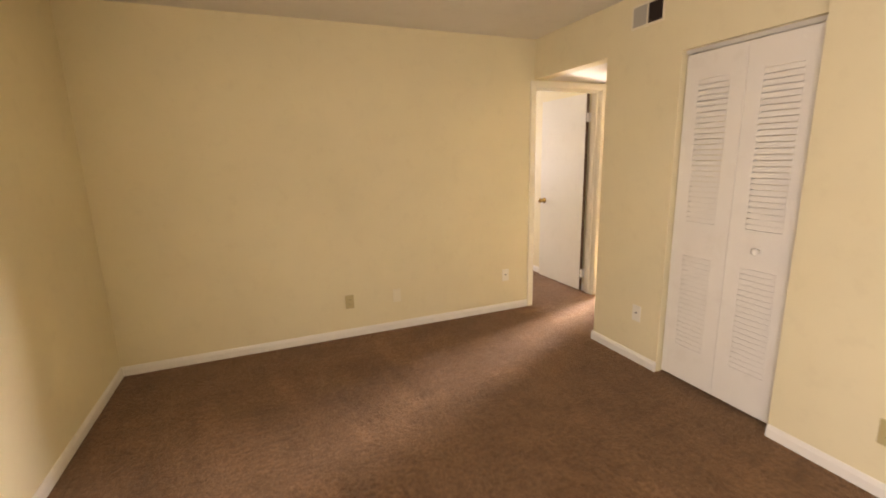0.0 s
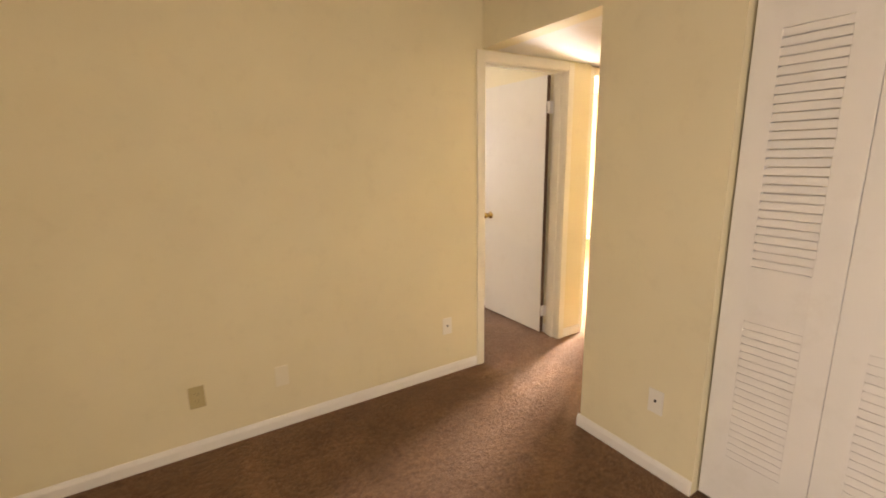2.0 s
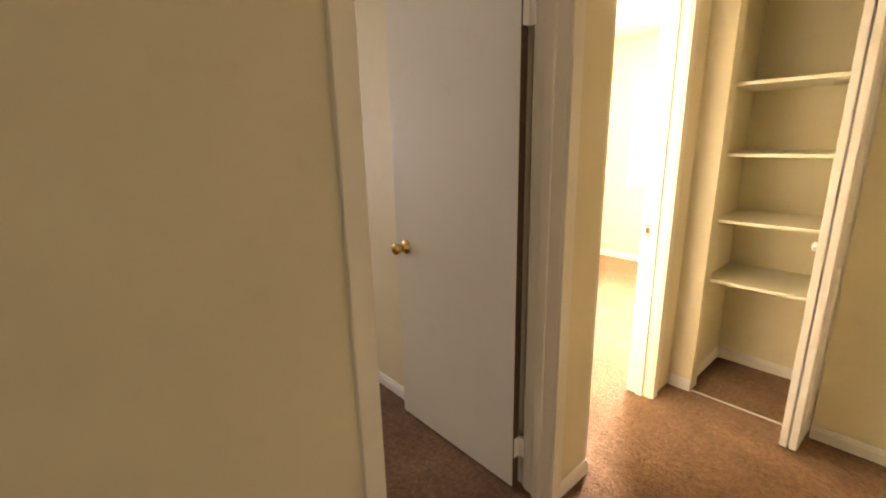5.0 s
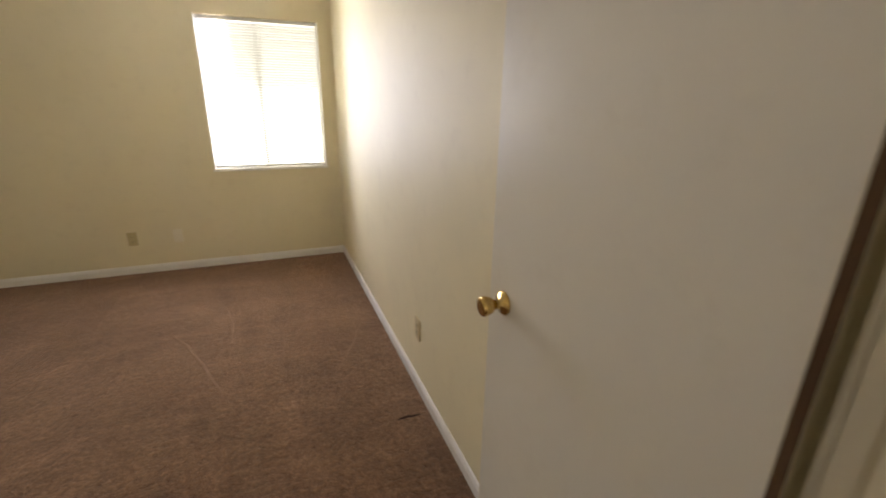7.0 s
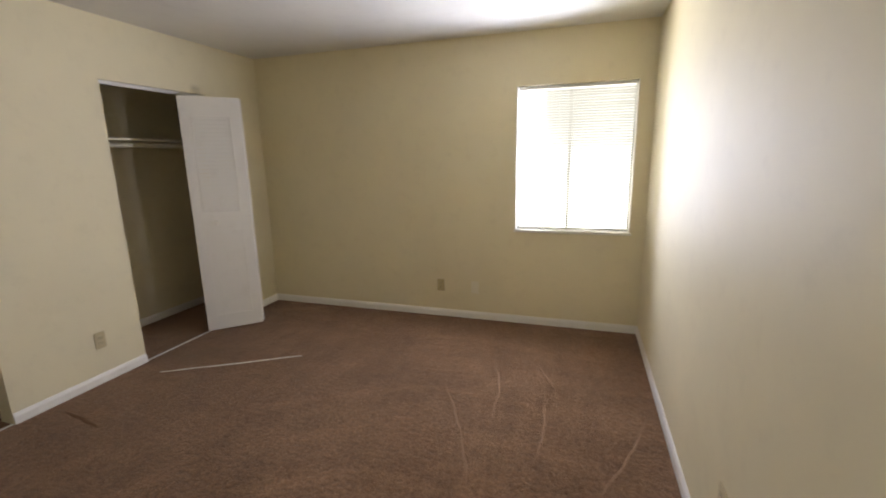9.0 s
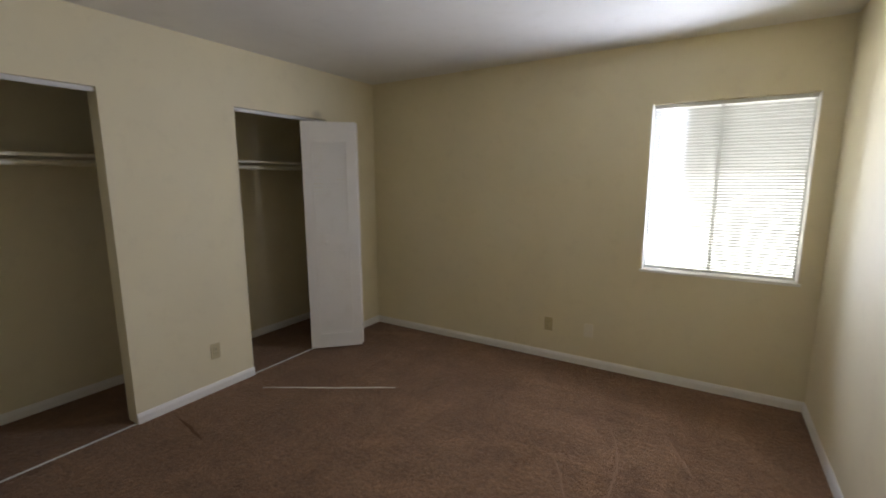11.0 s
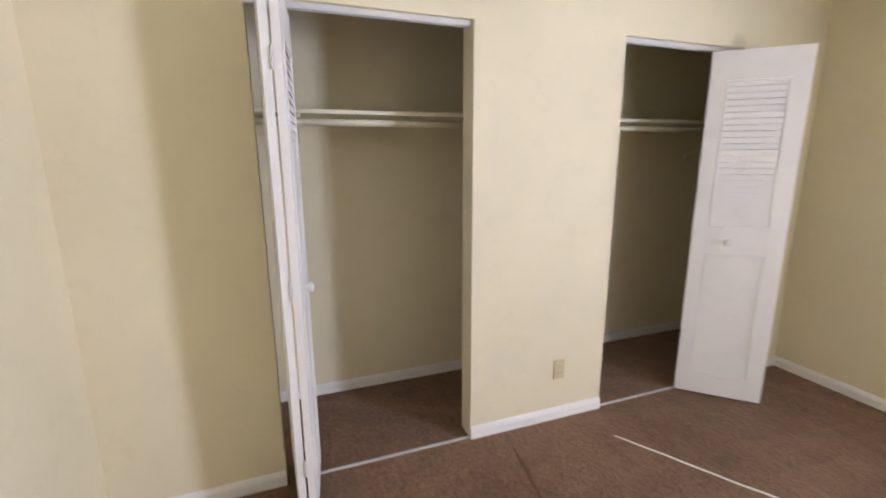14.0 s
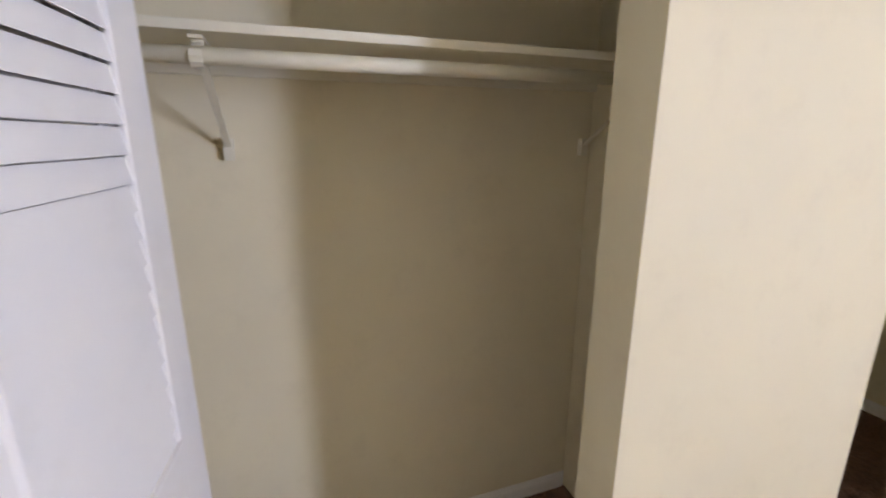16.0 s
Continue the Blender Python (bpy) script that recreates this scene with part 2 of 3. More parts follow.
# long wall between first room / hall and bedroom, with the bedroom doorway
structure("wall_north", [
    (RX0 - T, D1[0], 0, T, 0, H), (D1[0], D1[1], 0, T, D1[2], H), (D1[1], 1.05, 0, T, 0, H)], WALL,
    "cream painted plaster wall with a doorway")
structure("wall_second_room", [
    (1.05, D2[0], 0.05, 0.165, 0, H), (D2[0], D2[1], 0.05, 0.165, D2[2], H), (D2[1], HX1, 0.05, 0.165, 0, H),
    (BX1 + T, 1.05, T, 0.165, 0, H), (HX1, R2X1 + T, 0.05, 0.165, 0, H)], WALL, "cream painted hall wall with the bright doorway")
structure("wall_west", [
    (RX0 - T, RX0, BACK_OPENING[1], 0, 0, H), (RX0 - T, RX0, BACK_OPENING[0], BACK_OPENING[1], BACK_OPENING[3], H), (RX0 - T, RX0, BACK_OPENING[0], BACK_OPENING[1], 0, BACK_OPENING[2]),
    (RX0 - T, RX0, RY0 - T, BACK_OPENING[0], 0, H)], WALL, "cream painted plaster wall with a wide unglazed opening assumed out of view")
structure("wall_south", [(RX0, 0.9, RY0 - T, RY0, 0, H)], WALL, "plain cream painted plaster wall")
structure("wall_closet", [
    (RX1 - 0.035, RX1 + T, RY0, CL[0], 0, H), (RX1, RX1 + T, CL[0], CL[1], CL[2], H), (RX1, RX1 + T, CL[1], HY0, 0, H),
    (RX1, RX1 + T, HY0, 0, HALL_H, H)], WALL, "cream painted wall with a closet and a hall opening")
for q in ((0.80, 0.9, -2.5, HY0 - T, 0, H), (RX1 + T, 0.80, -2.5, -2.4, 0, H)):
    structure("wall_closet_inside", [q], WALL, "cream painted closet inside walls")
structure("wall_hall", [(RX1 + T, 1.18, HY0 - T, HY0, 0, H), (1.18, 1.94, HY0 - T, HY0, 2.035, H), (1.94, HX1, HY0 - T, HY0, 0, H)], WALL,
          "cream painted hall wall beside a closed door")
structure("wall_linen", [
    (HX1, HX1 + 0.1, HY0 - T, LIN[0], 0, H), (HX1, HX1 + 0.1, LIN[0], LIN[1], LIN[2], H), (HX1, HX1 + 0.1, LIN[1], 0.05, 0, H)], WALL,
    "cream painted hall end wall with a linen closet")
for q in ((2.60, 2.70, -0.75, 0.05, 0, H), (HX1 + 0.1, 2.60, -0.75, -0.66, 0, H), (HX1 + 0.1, 2.60, -0.03, 0.05, 0, H)):
    structure("wall_linen_inside", [q], WALL, "cream painted inside of the linen closet")
structure("wall_bedroom_east", [(BX1, BX1 + T, T, R2Y1 + T, 0, H)], WALL, "satin cream painted wall lit by the window")
structure("wall_bedroom_north", [
    (CB - T, BED_W[0], BY1, BY1 + T, 0, H), (BED_W[0], BED_W[1], BY1, BY1 + T, 0, BED_W[2]),
    (BED_W[0], BED_W[1], BY1, BY1 + T, BED_W[3], H), (BED_W[1], BX1, BY1, BY1 + T, 0, H)], WALL, "cream painted wall with a window")
structure("wall_bedroom_west", [
    (BX0 - T, BX0, T, C1[0], 0, H), (BX0 - T, BX0, C1[0], C1[1], C1[2], H), (BX0 - T, BX0, C1[1], C2[0], 0, H),
    (BX0 - T, BX0, C2[0], C2[1], C2[2], H), (BX0 - T, BX0, C2[1], BY1, 0, H)], WALL, "cream painted wall with two closets")
structure("wall_bedroom_closets", [(CB - T, CB, T, BY1, 0, H)], WALL, "cream painted back wall of the closets")
structure("wall_closet_divider", [(CB, BX0 - T, 2.12, 2.20, 0, H)], WALL, "cream painted wall between the closets")
structure("wall_closet_side", [(CB, BX0 - T, T, 0.42, 0, H)], WALL, "cream painted closet side wall")
structure("wall_room_north", [(BX1 + T, R2X1 + T, R2Y1, R2Y1 + T, 0, H)], WALL, "cream painted wall of the bright room")
structure("wall_room_east", [
    (R2X1, R2X1 + T, 0.165, R2_W[0], 0, H), (R2X1, R2X1 + T, R2_W[0], R2_W[1], 0, R2_W[2]),
    (R2X1, R2X1 + T, R2_W[0], R2_W[1], R2_W[3], H), (R2X1, R2X1 + T, R2_W[1], R2Y1, 0, H)], WALL, "cream painted wall of the bright room with a window")

# ---- baseboards: moulded strip, from p to q, standing off towards n ----


def baseboard(p, q, n, cut0=0.0, cut1=0.0):
    prof = [(0, 0.001), (0.012, 0.001), (0.012, 0.045), (0.0105, 0.051), (0.0085, 0.056), (0.006, 0.064), (0.0025, 0.0685), (0, 0.069)]
    p, q, n = Vector((*p, 0)), Vector((*q, 0)), Vector((*n, 0))
    d = (q - p).normalized()
    bm = bmesh.new()
    ends = []
    for o, cut in ((p, cut0), (q, -cut1)):
        ends.append([bm.verts.new(o + n * (a + 0.0005) + Vector((0, 0, z)) + d * (cut * a)) for a, z in prof])
    for i in range(len(prof)):
        j = (i + 1) % len(prof)
        bm.faces.new((ends[0][i], ends[0][j], ends[1][j], ends[1][i]))
    bm.faces.new(ends[0][::-1])
    bm.faces.new(ends[1])
    bmesh.ops.recalc_face_normals(bm, faces=bm.faces[:])
    return tagged(mesh("baseboard", bm, WHITE), "white painted moulded wooden baseboard", "baseboard", kind="structure")


B = 0.0135
baseboard((RX0, 0), (-0.001, 0), (0, -1), 1, 0)
baseboard((RX0, BACK_OPENING[1]), (RX0, 0), (1, 0), 0, 1)
baseboard((RX1 - 0.035, RY0), (RX1 - 0.035, CL[0]), (-1, 0), 1, 0)
baseboard((RX1, CL[1]), (RX1, HY0 + B), (-1, 0))
baseboard((RX1 - B, HY0), (1.12, HY0), (0, 1))
baseboard((D1[1] + 0.058, 0), (1.05 + B, 0), (0, -1))
baseboard((HX1, LIN[1]), (HX1, 0.05), (-1, 0), 0, 1)
baseboard((HX1, HY0), (HX1, LIN[0]), (-1, 0), 1, 0)
baseboard((2.60, -0.66), (2.60, -0.03), (-1, 0), 1, 1)
baseboard((HX1 + 0.1, -0.03), (2.60, -0.03), (0, -1), 0, 1)
baseboard((HX1 + 0.1, -0.66), (2.60, -0.66), (0, 1), 0, 1)
baseboard((BX1, T), (BX1, BY1), (-1, 0), 1, 1)
baseboard((BX0, BY1), (BX1, BY1), (0, -1), 1, 1)
baseboard((BX0, T), (BX0, C1[0]), (1, 0), 1, 0)
baseboard((BX0, C1[1]), (BX0, C2[0]), (1, 0))
baseboard((BX0, C2[1]), (BX0, BY1), (1, 0), 0, 1)
baseboard((BX0, T), (-0.002, T), (0, 1), 1, 0)
baseboard((CB, 0.42), (CB, 2.12), (1, 0), 1, 1)
baseboard((CB, 2.20), (CB, BY1), (1, 0), 1, 1)
baseboard((CB, BY1), (BX0 - T, BY1), (0, -1), 1, 0)
baseboard((CB, 2.20), (BX0 - T, 2.20), (0, 1), 1, 0)
baseboard((R2X1, 0.165), (R2X1, R2Y1), (-1, 0), 1, 1)
baseboard((BX1 + T, R2Y1), (R2X1, R2Y1), (0, -1), 1, 1)

# ---- door frames ----


def door_frame(name, x0, x1, top, y0, y1, label, stop_y):
    """Jambs with stops in an opening of a wall between y0 and y1, casings on both faces."""
    f = tagged(new(name), label, "door frame", kind="structure")
    cw, ct = 0.057, 0.016
    for nm, b in (("jamb", (x0, x0 + 0.004, y0 - 0.002, y1 + 0.002, 0, top)), ("jamb", (x1 - 0.004, x1, y0 - 0.002, y1 + 0.002, 0, top)),
                  ("head_jamb", (x0 + 0.004, x1 - 0.004, y0 - 0.002, y1 + 0.002, top - 0.006, top)),
                  ("door_stop", (x0 + 0.004, x0 + 0.015, stop_y, stop_y + 0.034, 0, top - 0.006)),
                  ("door_stop", (x1 - 0.015, x1 - 0.004, stop_y, stop_y + 0.034, 0, top - 0.006)),
                  ("door_stop", (x0 + 0.015, x1 - 0.015, stop_y, stop_y + 0.034, top - 0.017, top - 0.006))):
        part(nm, box_bm(*b, bevel=0.0015), TRIM, f)
    for ys, yd in ((y0 - 0.0005, -1), (y1 + 0.0005, 1)):
        a, c = sorted((ys, ys + yd * ct))
        part("casing", box_bm(x0 - cw, x0 + 0.0005, a, c, 0, top + cw - 0.002, bevel=0.004), TRIM, f)
        part("casing", box_bm(x1 - 0.0005, x1 + cw, a, c, 0, top + cw - 0.002, bevel=0.004), TRIM, f)
        part("head_casing", box_bm(x0 + 0.001, x1 - 0.001, a, c, top - 0.0005, top + cw - 0.002, bevel=0.004), TRIM, f)
    return f


frame_1 = door_frame("door_frame_1", *D1, 0, T, "white painted door casing and jambs of the bedroom door", 0.042)
frame_2 = door_frame("door_frame_2", *D2, 0.05, 0.165, "white painted door casing and jambs of the bright doorway", 0.092)
frame_3 = door_frame("door_frame_3", 1.18, 1.94, 2.035, HY0 - T, HY0, "white painted door casing in the hall", -0.965)
# plate steel coloured dark so that it shows against the bright jamb
part("strike_plate", box_bm(D2[1] - 0.0065, D2[1] - 0.0035, 0.125, 0.161, 0.900, 0.967, bevel=0.001), material("darkened_steel", (0.26, 0.24, 0.21), 0.45, 0.9), frame_2, "dark steel strike plate")
part("strike_hole", box_bm(D2[1] - 0.0072, D2[1] - 0.006, 0.138, 0.153, 0.920, 0.947), DARK, frame_2, "dark latch hole")

# ---- flush doors ----


def knob_bm(scale=1.0):
    bm = bmesh.new()
    lathe(bm, [(0.033, 0), (0.033, 0.004), (0.028, 0.010), (0.015, 0.014), (0.0125, 0.022), (0.0135, 0.030), (0.022, 0.040),
               (0.0255, 0.052), (0.0265, 0.062), (0.0245, 0.068), (0.018, 0.0705)], Matrix.Diagonal((scale, scale, scale, 1)))
    bmesh.ops.recalc_face_normals(bm, faces=bm.faces[:])
    return bm


door = empty("door_1", pose(0.7700, 0.143, 0, 0, 0, 90.3), "plain flush cream door standing open against the wall", "door")
# local x runs from the hinge to the free edge, local +y faces the room
part("door_leaf", box_bm(0.004, 0.738, -0.0175, 0.0175, 0.018, 2.026, bevel=0.0015), DOORP, door)
# thin edge strip, dark for the shade between leaf and jamb
part("door_edge", box_bm(0.0015, 0.0038, -0.0165, 0.0165, 0.020, 2.024, bevel=0.0005), GAP_SHADE, door, "hinge edge coloured dark brown for the shade of the hinge gap")
part("door_knob", knob_bm(), BRASS, door, "polished brass door knob with a round rose", pose(0.660, 0.0172, 0.925, -90, 0, 0), True)
part("latch_plate", box_bm(0.7365, 0.7388, -0.012, 0.012, 0.897, 0.953, bevel=0.0005), BRASS, door, "brass latch plate")
for z in (0.20, 1.80):
    hb = bmesh.new()
    lathe(hb, [(0.0062, z - 0.045), (0.0062, z + 0.045)], pose(-0.012, -0.023, 0), 12)
    add_box(hb, -0.027, 0.0036, -0.020, -0.016, z - 0.044, z + 0.044)
    add_box(hb, -0.0004, 0.0014, -0.0160, 0.0125, z - 0.044, z + 0.044)
    part("hinge", hb, WHITE, door, "painted butt hinge")

hall_door = empty("door_3", pose(1.1835, -0.99, 0), "plain flush white closed hall door", "door")
part("door_leaf", box_bm(0.003, 0.750, -0.0175, 0.0175, 0.018, 2.026, bevel=0.0015), DOORP, hall_door)
part("door_knob", knob_bm(), BRASS, hall_door, "brass door knob", pose(0.06, 0.0172, 0.925, -90, 0, 0), True)

# ---- bifold doors ----


def leaf(thing, m, w, h, zones, knob_x=None, knob_side=-1, z0=0.02, metal=False, knob_z=0.93):
    """A bifold leaf under thing; local x along its width, zones of (low, high, louvre or panel) between two stiles.
    metal: a folded sheet with punched slits and no mouldings."""
    t, s = 0.014, 0.085 if metal else 0.078
    bm = bmesh.new()
    add_box(bm, 0, s, -t, t, z0, h, bevel=0.002)
    add_box(bm, w - s, w, -t, t, z0, h, bevel=0.002)
    edges = [z0] + [z for a, b, _ in zones for z in (a, b)] + [h]
    for a, b in zip(edges[::2], edges[1::2]):
        add_box(bm, s - 0.003, w - s + 0.003, -t + 0.0002, t - 0.0002, a, b)
    body = part("door_leaf", bm, WHITE, thing, m=m)
    for a, b, kind in zones:
        if kind == "louvre":
            n = round((b - a) / (0.0300 if metal else 0.0325))
            step = (b - a) / n
            hh = step * (0.445 if metal else 0.468)
            sb = bmesh.new()
            for sd in (-1, 1):
                # lip of each louvre leans out towards its lower edge
                y = sd * (t - 0.0045)
                lo, hi = sd * (t + (0.0006 if metal else 0.0012)), sd * (t - (0.0024 if metal else 0.0048))
                v = [sb.verts.new((x, yy, zz)) for x in (s - 0.004, w - s + 0.004)
                     for yy, zz in ((lo, -hh), (hi, hh), (hi - sd * 0.002, hh), (lo - sd * 0.002, -hh + 0.0005))]
                for k in range(4):
                    sb.faces.new((v[k], v[(k + 1) % 4], v[4 + (k + 1) % 4], v[4 + k]))
                sb.faces.new(v[:4][::-1]), sb.faces.new(v[4:])
            bmesh.ops.recalc_face_normals(sb, faces=sb.faces[:])
            data = None
            for i in range(n):
                mm = Matrix.Translation((0, 0, a + (i + 0.5) * step))
                if data is None:
                    o = part("slat", sb, WHITE, body, m=mm)
                    data = o.data
                else:
                    o = new("slat", data)
                    o.parent, o.matrix_basis = body, mm
        else:
            pb = bmesh.new()
            add_box(pb, s - 0.003, w - s + 0.003, -0.0115, 0.0115, a - 0.003, b + 0.003)
            part("panel", pb, WHITE, body)
        if metal:
            continue
        for sd in (-1, 1):
            y0, y1 = sorted((sd * 0.0095, sd * 0.0172))
            for q in ((s, w - s, a, a + 0.010), (s, w - s, b - 0.010, b), (s, s + 0.010, a + 0.010, b - 0.010), (w - s - 0.010, w - s, a + 0.010, b - 0.010)):
                part("moulding", box_bm(q[0], q[1], y0, y1, q[2], q[3], bevel=0.003), WHITE, body)
            if kind == "panel":
                y0, y1 = sorted((sd * 0.0105, sd * 0.0135))
                k = 0.022
                for q in ((s + k, w - s - k, a + k, a + k + 0.006), (s + k, w - s - k, b - k - 0.006, b - k),
                          (s + k, s + k + 0.006, a + k + 0.006, b - k - 0.006), (w - s - k - 0.006, w - s - k, a + k + 0.006, b - k - 0.006)):
                    part("moulding", box_bm(q[0], q[1], y0, y1, q[2], q[3], bevel=0.001), WHITE, body)
    if knob_x is not None:
        kb = bmesh.new()
        lathe(kb, [(0.012, 0), (0.010, 0.008), (0.0105, 0.014), (0.018, 0.022), (0.0195, 0.029), (0.016, 0.035), (0.008, 0.037)], Matrix.Identity(4), 20)
        bmesh.ops.recalc_face_normals(kb, faces=kb.faces[:])
        part("knob", kb, WHITE, body, "small round white knob", pose(knob_x, knob_side * t, knob_z, 90 if knob_side < 0 else -90, 0, 0), True)
    return body


def plan_pose(p, q):
    return pose(p[0], p[1], 0, 0, 0, math.degrees(math.atan2(q[1] - p[1], q[0] - p[0])))


def pin_hinges(thing, p, q):
    """Small folding hinges where two leaves meet."""
    mid = ((p[0] + q[0]) / 2, (p[1] + q[1]) / 2)
    for z in (0.30, 1.00, 1.75):
        bm = bmesh.new()
        lathe(bm, [(0.0045, z - 0.035), (0.0045, z + 0.035)], pose(*mid, 0), 10)
        part("hinge", bm, TRACKM, thing, "small metal folding hinge")


TWO_LOUVRES = [(0.245, 0.825, "louvre"), (1.035, 1.845, "louvre")]
LOUVRE_PANEL = [(0.14, 0.90, "panel"), (1.05, 1.835, "louvre")]

# first room: closed pair
bf = empty("bifold_door", pose(0, 0, 0), "closed white sheet-metal louvred bifold closet door", "closet door")
xd = RX1 + 0.050
leaf(bf, plan_pose((xd, CL[1] - 0.012), (xd, CL[0])), 0.352, 1.990, TWO_LOUVRES, metal=True)
leaf(bf, plan_pose((xd, CL[1] - 0.3655), (xd, CL[0])), 0.352, 1.990, TWO_LOUVRES, 0.165, -1, metal=True)

# bedroom, first closet: pair folded flat, standing out at the jamb
bf = empty("bifold_door", pose(0, 0, 0), "white louvred bifold closet door folded open at the jamb", "closet door")
leaf(bf, plan_pose((-2.848, 0.822), (-2.432, 0.840)), 0.425, 1.985, LOUVRE_PANEL)
leaf(bf, plan_pose((-2.846, 0.920), (-2.428, 0.875)), 0.425, 1.985, LOUVRE_PANEL, 0.26, 1, knob_z=0.960)
pin_hinges(bf, (-2.420, 0.853), (-2.418, 0.861))

# bedroom, second closet: pair partly folded
bf = empty("bifold_door", pose(0, 0, 0), "white louvred bifold closet door standing half folded", "closet door")
leaf(bf, plan_pose((-2.737, 3.078), (-2.424, 3.394)), 0.445, 1.985, LOUVRE_PANEL, 0.175, -1, knob_z=0.968)
leaf(bf, plan_pose((-2.80, 3.370), (-2.45, 3.43)), 0.36, 1.985, LOUVRE_PANEL)

# linen closet: folded pair standing out
bf = empty("bifold_door", pose(0, 0, 0), "white linen closet bifold door folded open", "closet door")
leaf(bf, plan_pose((2.09, -0.580), (1.85, -0.570)), 0.25, 1.985, [(0.14, 0.86, "panel"), (1.03, 1.835, "panel")])
leaf(bf, plan_pose((2.09, -0.542), (1.85, -0.535)), 0.25, 1.985, [(0.14, 0.86, "panel"), (1.03, 1.835, "panel")], 0.12, -1)


def track(name, p, q, z, w, h, label):
    d = Vector((q[0] - p[0], q[1] - p[1]))
    bm = bmesh.new()
    for a, b, c, e in ((-w / 2, -w / 2 + 0.002, 0, h), (w / 2 - 0.002, w / 2, 0, h), (-w / 2 + 0.002, w / 2 - 0.002, h - 0.002, h)):
        add_box(bm, 0, d.length, a, b, c, e)
    ob = mesh(name, bm, TRACKM, m=plan_pose(p, q) @ Matrix.Translation((0, 0, z)))
    return tagged(ob, label, "door track")


track("door_track", (xd, CL[1]), (xd, CL[0]), CL[2] - 0.022, 0.026, 0.0215, "metal bifold track under the closet header")
track("door_track", (BX0 - 0.035, C1[0]), (BX0 - 0.035, C1[1]), C1[2] - 0.024, 0.028, 0.0235, "metal bifold track under the closet header")
track("door_track", (BX0 - 0.035, C2[0]), (BX0 - 0.035, C2[1]), C2[2] - 0.024, 0.028, 0.0235, "metal bifold track under the closet header")
track("door_track", (HX1 + 0.05, LIN[0]), (HX1 + 0.05, LIN[1]), LIN[2] - 0.024, 0.028, 0.0235, "metal bifold track under the closet header")


def floor_strip(p, q, label, w=0.016):
    d = Vector((q[0] - p[0], q[1] - p[1]))
    bm = box_bm(0, d.length, -w / 2, w / 2, 0.0, 0.005, bevel=0.0015)
    return tagged(mesh("floor_strip", bm, TRACKM, m=plan_pose(p, q)), label, "floor strip")


floor_strip((BX0 - 0.012, C1[0] + 0.12), (BX0 - 0.012, C1[1]), "thin pale metal carpet edge strip at the closet")
floor_strip((BX0 - 0.012, C2[0]), (BX0 - 0.012, C2[1]), "thin pale metal carpet edge strip at the closet")
floor_strip((HX1 + 0.012, LIN[0] + 0.1), (HX1 + 0.012, LIN[1]), "thin pale metal carpet edge strip at the linen closet", 0.012)

# thin pale strip on the bedroom carpet, standing for a streak of sunlight
bm = bmesh.new()
N = 24
a, b = Vector((-2.497, 2.400, 0)), Vector((-1.660, 2.903, 0))
d = (b - a).normalized()
s = Vector((-d.y, d.x, 0))
rows = []
for i in range(N + 1):
    u = i / N
    c = a.lerp(b, u) + s * (0.003 * math.sin(9 * u) + 0.0015 * math.sin(31 * u))
    w = 0.0055 * (0.45 + 0.55 * min(1, 6 * u, 6 * (1 - u)))
    rows.append([bm.verts.new(c + s * k + Vector((0, 0, z))) for k, z in ((-w, 0.0005), (-w * 0.6, 0.004), (w * 0.6, 0.004), (w, 0.0005))])
for p, q in zip(rows, rows[1:]):
    for k in range(4):
        bm.faces.new((p[k], p[(k + 1) % 4], q[(k + 1) % 4], q[k]))
bm.faces.new(rows[0]), bm.faces.new(rows[-1][::-1])
bmesh.ops.recalc_face_normals(bm, faces=bm.faces[:])
tagged(mesh("sun_streak_strip", bm, OFFW), "thin pale strip standing for a streak of sunlight on the carpet", "trim strip")

